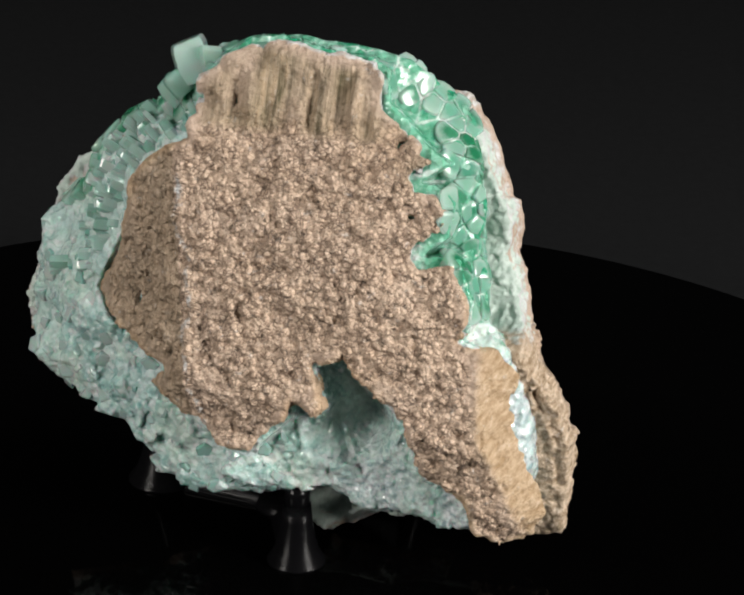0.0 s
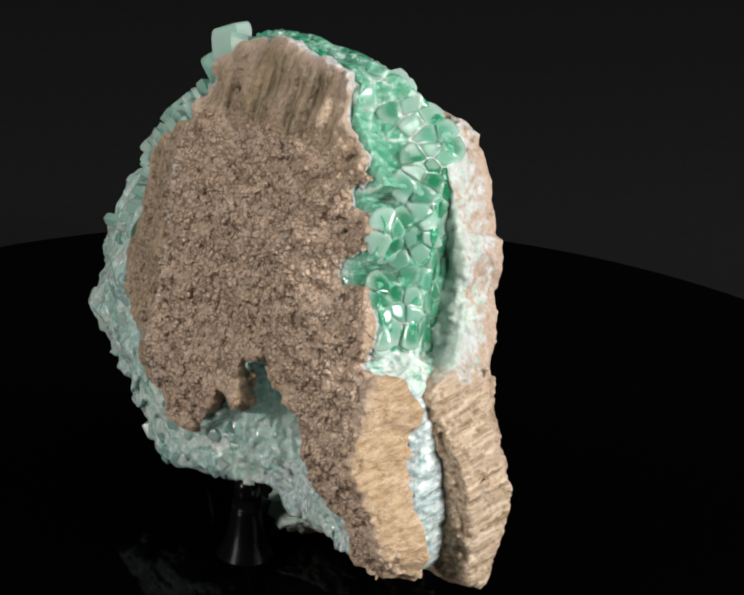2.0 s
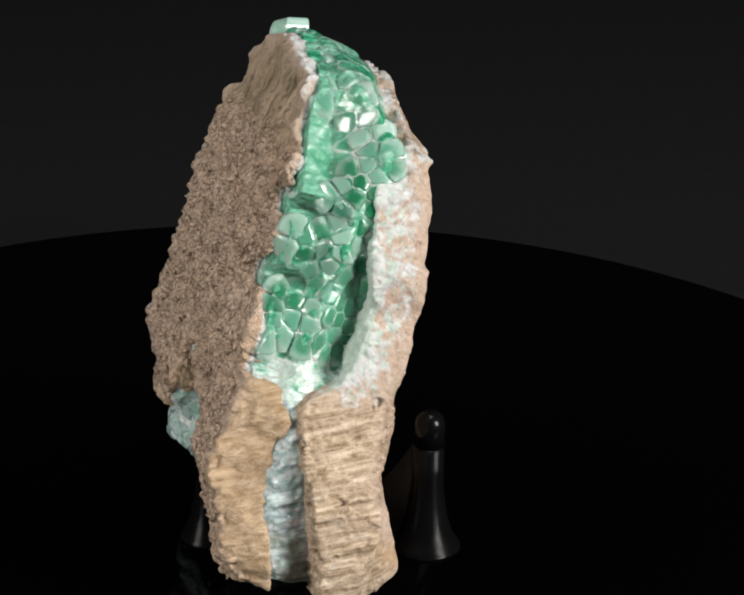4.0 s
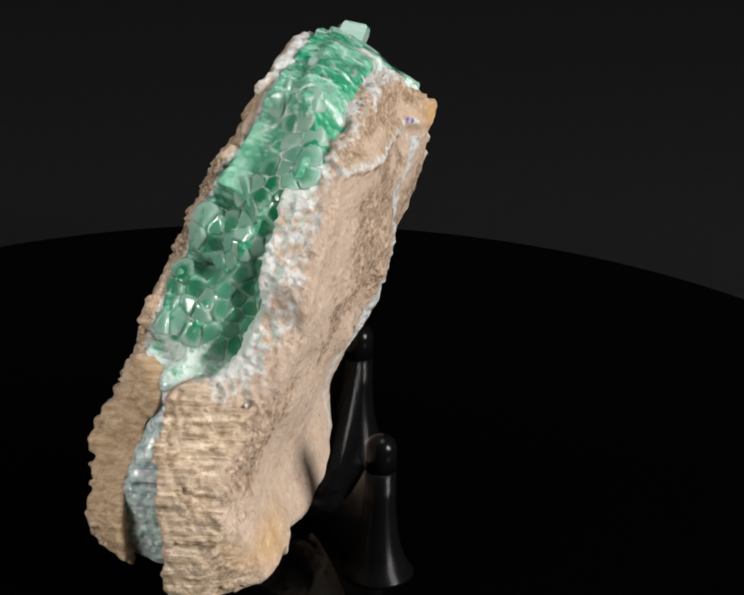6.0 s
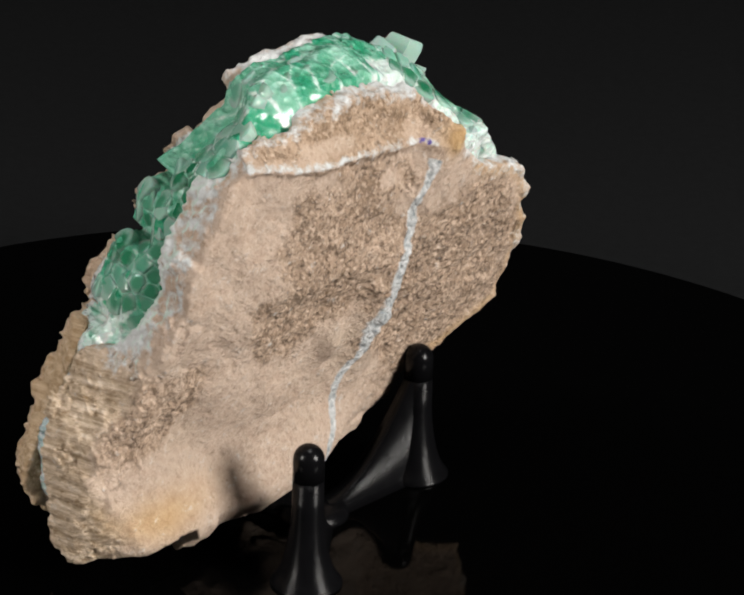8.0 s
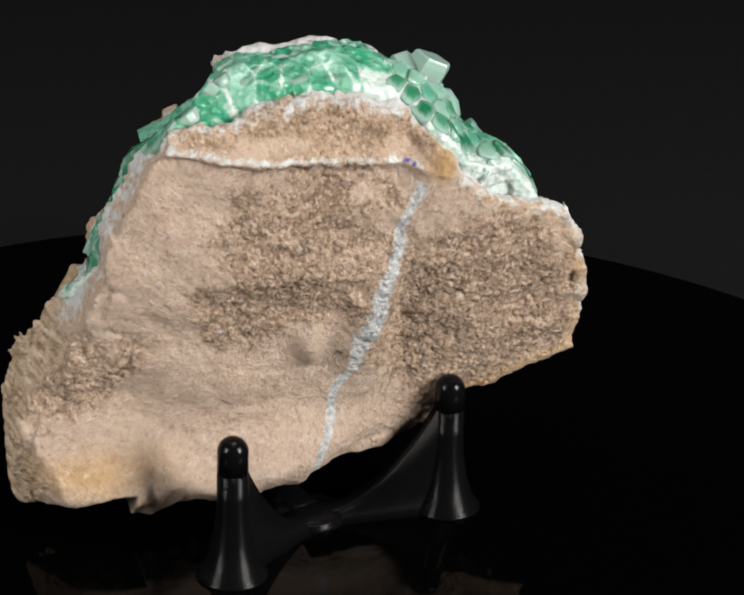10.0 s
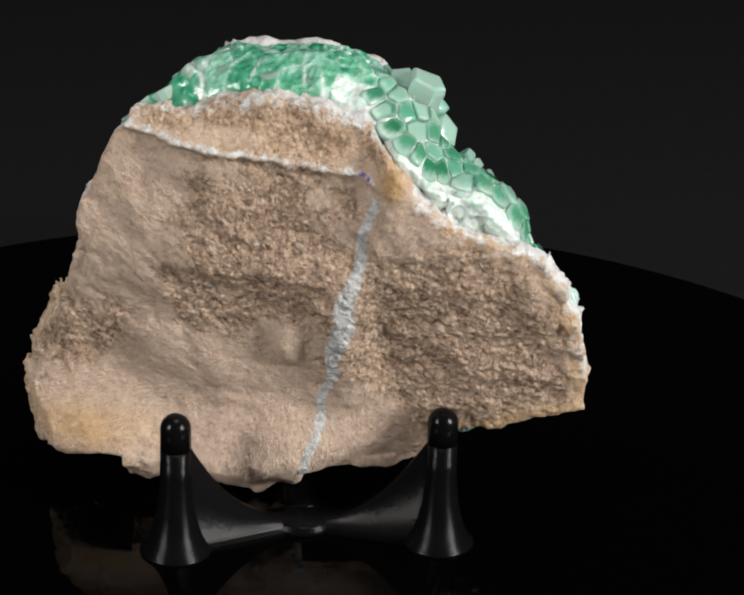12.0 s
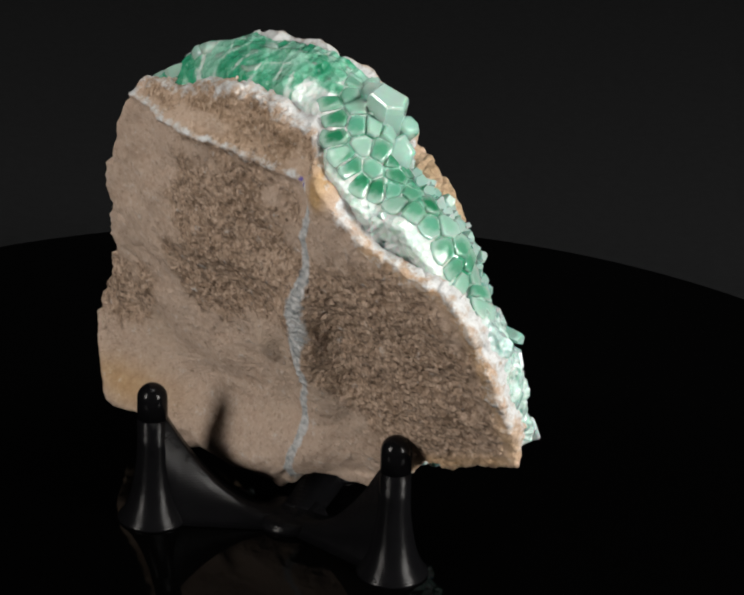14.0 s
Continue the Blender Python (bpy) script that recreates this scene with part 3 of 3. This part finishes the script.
def build_body(parent):
    h = body_height(UU, VV, D_CRUST[:, :, 0])[:, :, None]
    seam = 6.0 * CORNER
    hollow = 1.5 * np.exp(-((WW - W_BACK - 12.5) / 2.6) ** 2) * ((UU > 20) & (VV > 4))[:, :, None]
    f = smooth_max(smooth_max(D_BODY + seam * 0.05 + hollow + 0.28 * np.maximum(0, 6 - WW) * ((VV < -8) & (UU < 46))[:, :, None] + 0.2 * (15 - WW) * ((VV > 40) | ((UU > 15) & (VV > 5)))[:, :, None], WW - h, 1.5), W_BACK + 3.6 - WW, 1.0)
    f = roughen(f, 4.0, [lambda p: np.where(green_side(p), 0.45, 0.8) * lattice_noise(p, 5.0, 31), lambda p: 0.25 * lattice_noise(p, 2.0, 32),
                         lambda p: np.where(green_side(p), 0.3 * lattice_noise(p, 2.6, 33), 0.5 * block_relief(p, 2.9, 34, 1.2, 0.35) + 0.5 * lattice_noise(p, 3.2, 40)) * ((p[:, 0] < 38) | (p[:, 1] > 4)),
                         lambda p: np.where(green_side(p), 0, block_relief(p, 6.0, 38, 1.1, 0.12)) * ((p[:, 0] < 38) | (p[:, 1] > 4))])
    f = roughen(f, 3.0, [lambda p: 0.45 * lattice_noise(np.stack((p[:, 0], 0.9 * p[:, 1] + 0.43 * p[:, 2], 0.08 * p[:, 2]), 1), 1.1, 43) * ((p[:, 0] >= 38) & (p[:, 1] <= 4))])
    verts, quads = one_piece(*surface(f, LOW, STEP))
    mesh = mesh_of("crystal_layer", verts, quads)
    u, v, w = verts.T
    wb = back_height(u, v)
    side = green_side(verts)
    normals = np.empty(len(mesh.vertices) * 3)
    mesh.vertices.foreach_get("normal", normals)
    normals = normals.reshape(-1, 3)
    edge = polygon_distance(BODY, u, v)
    outer = (edge > -6) & (w < front_height(u, v) - 2.0) & (np.abs(normals[:, 2]) < 0.85)
    green = outer & (w > wb + 10.0 - 3.0 * (v > 44)) & (((u > 14) & (v > 8.5)) | (v > 40)) | (edge > -3) & (u < -15) & (v > 20) & (w > wb + 8.5) & (normals[:, 2] < 0.5)
    seats = scatter(verts, green, 2.85, 300, 3)
    first, second, value = np.full(len(verts), 99.0), np.full(len(verts), 99.0), np.zeros(len(verts))
    for i in seats:
        d = np.sqrt(((verts - verts[i]) ** 2).sum(1))
        value = np.where(d < first, (i * 0.618) % 1, value)
        second = np.where(d < first, first, np.minimum(second, d))
        first = np.minimum(first, d)
    gap = second - first
    border = np.exp(-(gap / 0.55) ** 2) * np.clip(0.6 + lattice_noise(verts, 3.0, 39), 0, 1)
    patch = lattice_noise(verts, 7.0, 35)
    chalk = (0.24 + 0.75 * (u < -8)) * np.exp(-np.maximum(0, w - wb - 7.0) / 1.3) * (side | (v > 20)) + side * (0.22 * patch - 0.16) + 0.75 * border * side
    chalk = chalk + 0.24 * np.clip(normals[:, 2] * 2, 0, 1) * ((u > 12) & (v > 2)) * np.clip(0.7 + lattice_noise(verts, 4.0, 41), 0, 1)
    chalk = chalk + 0.15 * (u > 36) * (v < 6) + 0.25 * (v < -22) + 0.5 * hill(u, v, 42, 4, 5, 6, 1.0)
    deep = side * np.clip(0.55 + 0.5 * value - 0.45 * border - 0.25 * np.maximum(0, patch), 0.3, 1)
    pale = (1 - side) * (0.45 + 0.7 * lattice_noise(verts, 9.0, 36)) + 0.6 * (u < -46)
    grey = hill(u, v, 22, -28, 9, 8, 1.0) + 0.9 * (u > 36) * (v < 0)
    zones(mesh, verts, chalk, deep, pale, grey)
    return part("crystal_layer", mesh, MASS, parent, "blue-green translucent crystal mass"), verts, normals, seats


def crystal_mesh(seed, sides, radius, height, taper, dome=False):
    """A stubby prism with an uneven outline and a bevelled, slightly tilted end, flat or domed."""
    rnd = random.Random(seed)
    bm = bmesh.new()
    turn = [2 * math.pi * (k + rnd.uniform(-0.25, 0.25)) / sides for k in range(sides)]
    reach = [radius * rnd.uniform(0.82, 1.15) for _ in range(sides)]
    tilt, lean = rnd.uniform(-0.22, 0.22), rnd.uniform(-0.22, 0.22)
    shape = ((-height, 0.95), (height * 0.62, 1.0), (height * 0.9, 0.93), (height, taper))
    if dome:
        shape = ((-height, 0.95), (height * 0.45, 1.02), (height * 0.75, 0.95), (height * 0.93, 0.78), (height, 0.5))
    rings = []
    for z, k in shape:
        ring = []
        for a, r in zip(turn, reach):
            x, y = r * k * math.cos(a), r * k * math.sin(a)
            ring.append(bm.verts.new((x * 0.001, y * 0.001, (z + (tilt * x + lean * y) * (z > 0)) * 0.001)))
        rings.append(ring)
    for a, b in zip(rings, rings[1:]):
        for k in range(sides):
            bm.faces.new((a[k], a[(k + 1) % sides], b[(k + 1) % sides], b[k]))
    bm.faces.new(rings[-1])
    bm.faces.new(rings[0][::-1])
    return mesh_bm("crystal", bm, dome)


def packed_crystal(rnd, offsets):
    """A low cell-shaped crystal: the room that its neighbours' offsets (mm) leave, with a bevelled, faintly tilted end."""
    ring = [Vector((3.3 * math.cos(k * math.pi / 7), 3.3 * math.sin(k * math.pi / 7))) for k in range(14)]
    for d in offsets:
        reach, way = d.length / 2 - 0.17, d.normalized()
        cut = []
        for a, b in zip(ring, ring[1:] + ring[:1]):
            da, db = a.dot(way) - reach, b.dot(way) - reach
            if da <= 0:
                cut.append(a)
            if (da < 0) != (db < 0):
                cut.append(a + (b - a) * (da / (da - db)))
        ring = cut
    even = []
    for p in ring:
        if not even or (p - even[-1]).length > 0.3:
            even.append(p)
    mid = sum(even, Vector((0, 0))) / len(even)
    tilt, lean, high = rnd.uniform(-0.10, 0.10), rnd.uniform(-0.10, 0.10), rnd.uniform(0.18, 0.55)
    bm = bmesh.new()
    rows = []
    for z, k in ((-2.2, 0.9), (0.0, 1.0), (0.5 * high, 0.95), (0.85 * high, 0.83), (high, 0.62)):
        row = []
        for p in even:
            x, y = mid + (p - mid) * k
            row.append(bm.verts.new((x * 0.001, y * 0.001, (z + (tilt * x + lean * y) * (z > 0)) * 0.001)))
        rows.append(row)
    count = len(even)
    for a, b in zip(rows, rows[1:]):
        for k in range(count):
            bm.faces.new((a[k], a[(k + 1) % count], b[(k + 1) % count], b[k]))
    bm.faces.new(rows[-1])
    bm.faces.new(rows[0][::-1])
    return mesh_bm("crystal", bm, rnd.random() < 0.6)


def build_packed(body, verts, normals, seats):
    """Crystals that fill the green face like a honeycomb."""
    rnd = random.Random(3)
    milk = lattice_noise(verts[seats], 6.0, 45)
    for k, i in enumerate(seats):
        near = ((verts - verts[i]) ** 2).sum(1) < 6.0
        n = Vector(normals[near].mean(0)).normalized()
        turn = n.to_track_quat("Z", "Y").to_matrix()
        offsets = []
        for j in seats:
            d = Vector(verts[j] - verts[i])
            if i != j and d.length < 8.0:
                flat = Vector((d.dot(turn.col[0]), d.dot(turn.col[1])))
                if flat.length > 0.5:
                    offsets.append(flat.normalized() * d.length)
        u, v, w = verts[i]
        if u < -15:
            material = MILKY if milk[k] + rnd.uniform(-0.4, 0.4) > 0.0 else GREEN
        else:
            material = MILKY if milk[k] + 0.5 * (v < 14) * (w > 14) + 0.6 * (n.z > 0.3) + rnd.uniform(-0.25, 0.25) > 0.42 else GREEN
        mesh = packed_crystal(rnd, offsets)
        place = Vector(verts[near].mean(0)) * 0.7 + Vector(verts[i]) * 0.3 - (0.6 if v > 50 and u > -15 else -0.1 if u < -15 else 0.1) * n
        part("crystal", mesh, material, body, "", Matrix.Translation(place * 0.001) @ turn.to_4x4())


def build_crystals(body, verts, normals, seats):
    u, v, w = verts.T
    edge, torn = polygon_distance(BODY, u, v), polygon_distance(CRUST, u, v)
    slope = (torn > 0.8) & (normals[:, 2] > 0.15)
    small = [crystal_mesh(40 + s, 4 + s % 3, 1.3 + 0.2 * s, 1.3, 0.7) for s in range(5)]
    long = [crystal_mesh(60 + s, 4 + s % 3, 0.9 + 0.2 * (s % 3), 3.2 + 0.4 * s, 0.8) for s in range(5)]
    build_packed(body, verts, normals, seats)
    batches = ((PALE, scatter(verts, slope & (u < 5) & ~((v > 8) & (u < -15)), 3.6, 60, 4), small, 4, 1.0, 0.3),
               (TEAL, scatter(verts, slope & (u < -14) & (v > 6) & (v < 47) & (torn < 9) & (edge < -4.6), 1.8, 85, 5), long, 5, 1.9, 0.08))
    for material, places, shapes, seed, sink, jitter in batches:
        for m in shapes:
            m.materials.append(material)
        rnd = random.Random(seed)
        for i in places:
            near = ((verts - verts[i]) ** 2).sum(1) < 9.0
            n = Vector(normals[near].mean(0)).normalized()
            place = Vector(verts[near].mean(0)) * 0.5 + Vector(verts[i]) * 0.5 - sink * n
            if shapes is long:
                n = Vector((place.x + 5, place.y - 15, 4.0)).normalized()
            n = n + Vector((rnd.uniform(-jitter, jitter), rnd.uniform(-jitter, jitter), rnd.uniform(-jitter, jitter)))
            turn = n.to_track_quat("Z", "Y").to_matrix().to_4x4() @ Matrix.Rotation(rnd.uniform(0, 6.28), 4, "Z")
            part("crystal", rnd.choice(shapes), material, body, "", Matrix.Translation(place * 0.001) @ turn @ Matrix.Scale(rnd.uniform(0.8, 1.25), 4))
    # clear blocky crystals on the upper rim
    for k, (x, y, z, r, h, way) in enumerate(((-24.2, 50.6, 14.5, 4.0, 4.4, (-0.35, 0.92, 0.05)), (-28.0, 44.2, 10.5, 3.3, 2.9, (-0.75, 0.6, -0.2)), (-19.5, 51.3, 15.5, 3.0, 2.8, (-0.2, 0.95, 0.15)),
                                              (-26.3, 46.0, 16.0, 2.8, 2.6, (-0.7, 0.7, 0.2)),
                                              (-2, 55, 17, 2.6, 1.6, (0.1, 1, 0.1)), (6, 55.3, 16, 2.4, 1.4, (0.1, 1, -0.1)), (-10, 54.5, 17, 2.2, 1.7, (0, 1, 0.2)), (13, 53.5, 17, 2.3, 1.5, (0.4, 1, 0.1)))):
        m = crystal_mesh(90 + k, 5 + k % 2, r, h, 0.82, k % 2 == 1)
        m.materials.append(CLEAR)
        part("crystal", m, CLEAR, body, "colourless blocky crystal", Matrix.Translation((Vector((x, y, z)) - 1.2 * Vector(way)) * 0.001) @ Vector(way).to_track_quat("Z", "Y").to_matrix().to_4x4())


def build_specimen():
    thing = tagged(new("mineral_specimen"), "slab of green and teal crystals between grainy tan rock plates", "mineral")
    build_crust(thing)
    build_plate(thing)
    body, verts, normals, seats = build_body(thing)
    build_crystals(body, verts, normals, seats)
    return thing


# the slab leans back 20 degrees and is turned 15 degrees on the stand
SLAB = Matrix.Translation((0, 0, 0.0425)) @ Matrix.Rotation(radians(-15), 4, "Z") @ Matrix.Rotation(radians(90 - 20), 4, "X")


# ---- the stand ----
PEGS = [(25.0, 15.5, 30.2), (-28.1, 13.8, 30.0), (0.3, -20.5, 17.5)]
HUB = (-1.0, 3.5)


def lathe(name, profile, sides=28):
    bm = bmesh.new()
    rings = [[bm.verts.new((r * 0.001 * math.cos(2 * math.pi * k / sides), r * 0.001 * math.sin(2 * math.pi * k / sides), z * 0.001))
              for k in range(sides)] for r, z in profile]
    for a, b in zip(rings, rings[1:]):
        for k in range(sides):
            bm.faces.new((a[k], a[(k + 1) % sides], b[(k + 1) % sides], b[k]))
    bm.faces.new(rings[0][::-1]), bm.faces.new(rings[-1])
    return mesh_bm(name, bm, True)


def build_stand():
    thing = tagged(new("display_stand"), "black plastic three-pegged stand on a glossy black turntable", "stand")
    for x, y, top in PEGS:
        wide = 1.0 if top > 20 else 0.82
        shaft = [(r * wide, z) for r, z in ((7.2, 0.0), (7.2, 0.5), (6.4, 1.4), (5.4, 3.2), (4.5, 6.0), (3.8, 9.5), (3.35, 13.0), (3.15, 16.5), (3.1, top - 7.5))]
        shaft = [(r, z) for r, z in shaft if z <= top - 3]
        peg = part("peg", lathe("peg", shaft), PRINT, thing, "", Matrix.Translation((x * 0.001, y * 0.001, 0)))
        z0 = shaft[-1][1]
        r0 = shaft[-1][0]
        cap = [(r0, z0)] + [(r0 * math.cos(a), top - r0 + r0 * math.sin(a)) for a in [k * math.pi / 18 for k in range(9)]]
        part("tip", lathe("tip", cap), RUBBER, peg, "smooth rounded black tip")
        # a fin that sweeps down from the peg to the hub
        dx, dy = HUB[0] - x, HUB[1] - y
        length = math.hypot(dx, dy)
        bm = bmesh.new()
        rows = []
        for k in range(19):
            s = k / 18
            run = s * (length - 1.0)
            high = 2.4 + (top - 4.7) * max(0.0, 1 - run / 26.0) ** 2.0
            half = 2.0 + 1.4 * s
            row = []
            for side, z in ((-half - 1.4, 0), (-half, 1.6), (-half + 0.7, high), (half - 0.7, high), (half, 1.6), (half + 1.4, 0)):
                row.append(bm.verts.new(((dx / length * run - dy / length * side) * 0.001, (dy / length * run + dx / length * side) * 0.001, z * 0.001)))
            rows.append(row)
        for a, b in zip(rows, rows[1:]):
            for k in range(6):
                bm.faces.new((a[k], b[k], b[(k + 1) % 6], a[(k + 1) % 6]))
        bm.faces.new(rows[0]), bm.faces.new(rows[-1][::-1])
        part("fin", mesh_bm("fin", bm, True), PRINT, thing, "", Matrix.Translation((x * 0.001, y * 0.001, 0)))
    part("hub", lathe("hub", [(7.6, 0), (7.4, 0.8), (6.4, 2.3), (0.5, 2.5)]), PRINT, thing, "", Matrix.Translation((HUB[0] * 0.001, HUB[1] * 0.001, 0)))
    return thing


def build_turntable():
    thing = tagged(new("turntable"), "round glossy black turntable top", "turntable")
    part("disc", lathe("disc", [(157, -9.0), (159.3, -8.4), (159.3, -0.5), (158.9, -0.05), (0.5, 0.0)], 180), GLOSS, thing)
    part("base", lathe("base", [(120, -30.0), (120, -10.0), (118, -9.0)], 96), PRINT, thing)
    return thing


def build_room():
    bm = bmesh.new()
    bmesh.ops.create_grid(bm, x_segments=2, y_segments=2, size=1.6)
    ob = new("table", mesh_bm("table", bm))
    ob.data.materials.append(CLOTH)
    ob.location = (0, 0.2, -0.030)
    tagged(ob, "dark grey cloth-covered table top", "table", kind="structure")
    for name, loc, rot in (("wall_north", (0, 1.6, 0.6), (90, 0, 0)), ("wall_south", (0, -1.36, 0.6), (90, 0, 0)),
                           ("wall_east", (1.6, 0.2, 0.6), (0, 90, 0)), ("wall_west", (-1.6, 0.2, 0.6), (0, 90, 0)), ("ceiling", (0, 0.2, 1.9), (0, 0, 0))):
        bm = bmesh.new()
        bmesh.ops.create_cube(bm, size=1.0)
        bmesh.ops.scale(bm, vec=(3.6, 3.6, 0.05), verts=bm.verts)
        wall = new(name, mesh_bm(name, bm))
        wall.data.materials.append(CLOTH)
        wall.matrix_world = pose(*loc, *rot)
        tagged(wall, "dark grey studio " + ("ceiling" if name == "ceiling" else "wall"), "ceiling" if name == "ceiling" else "wall", kind="structure")


build_room()
TURNTABLE = build_turntable()
STAND = build_stand()
SPECIMEN = build_specimen()


def motions():
    """The turntable carries stand and specimen round, clockwise from above, at a near constant pace."""
    times = [k * 0.25 for k in range(57)]
    turn = [(t, Matrix.Rotation(radians(-14.6016 * t - 0.006007 * t * t), 4, "Z")) for t in times]
    walk(TURNTABLE, turn)
    walk(STAND, turn)
    walk(SPECIMEN, [(t, m @ SLAB) for t, m in turn])


motions()
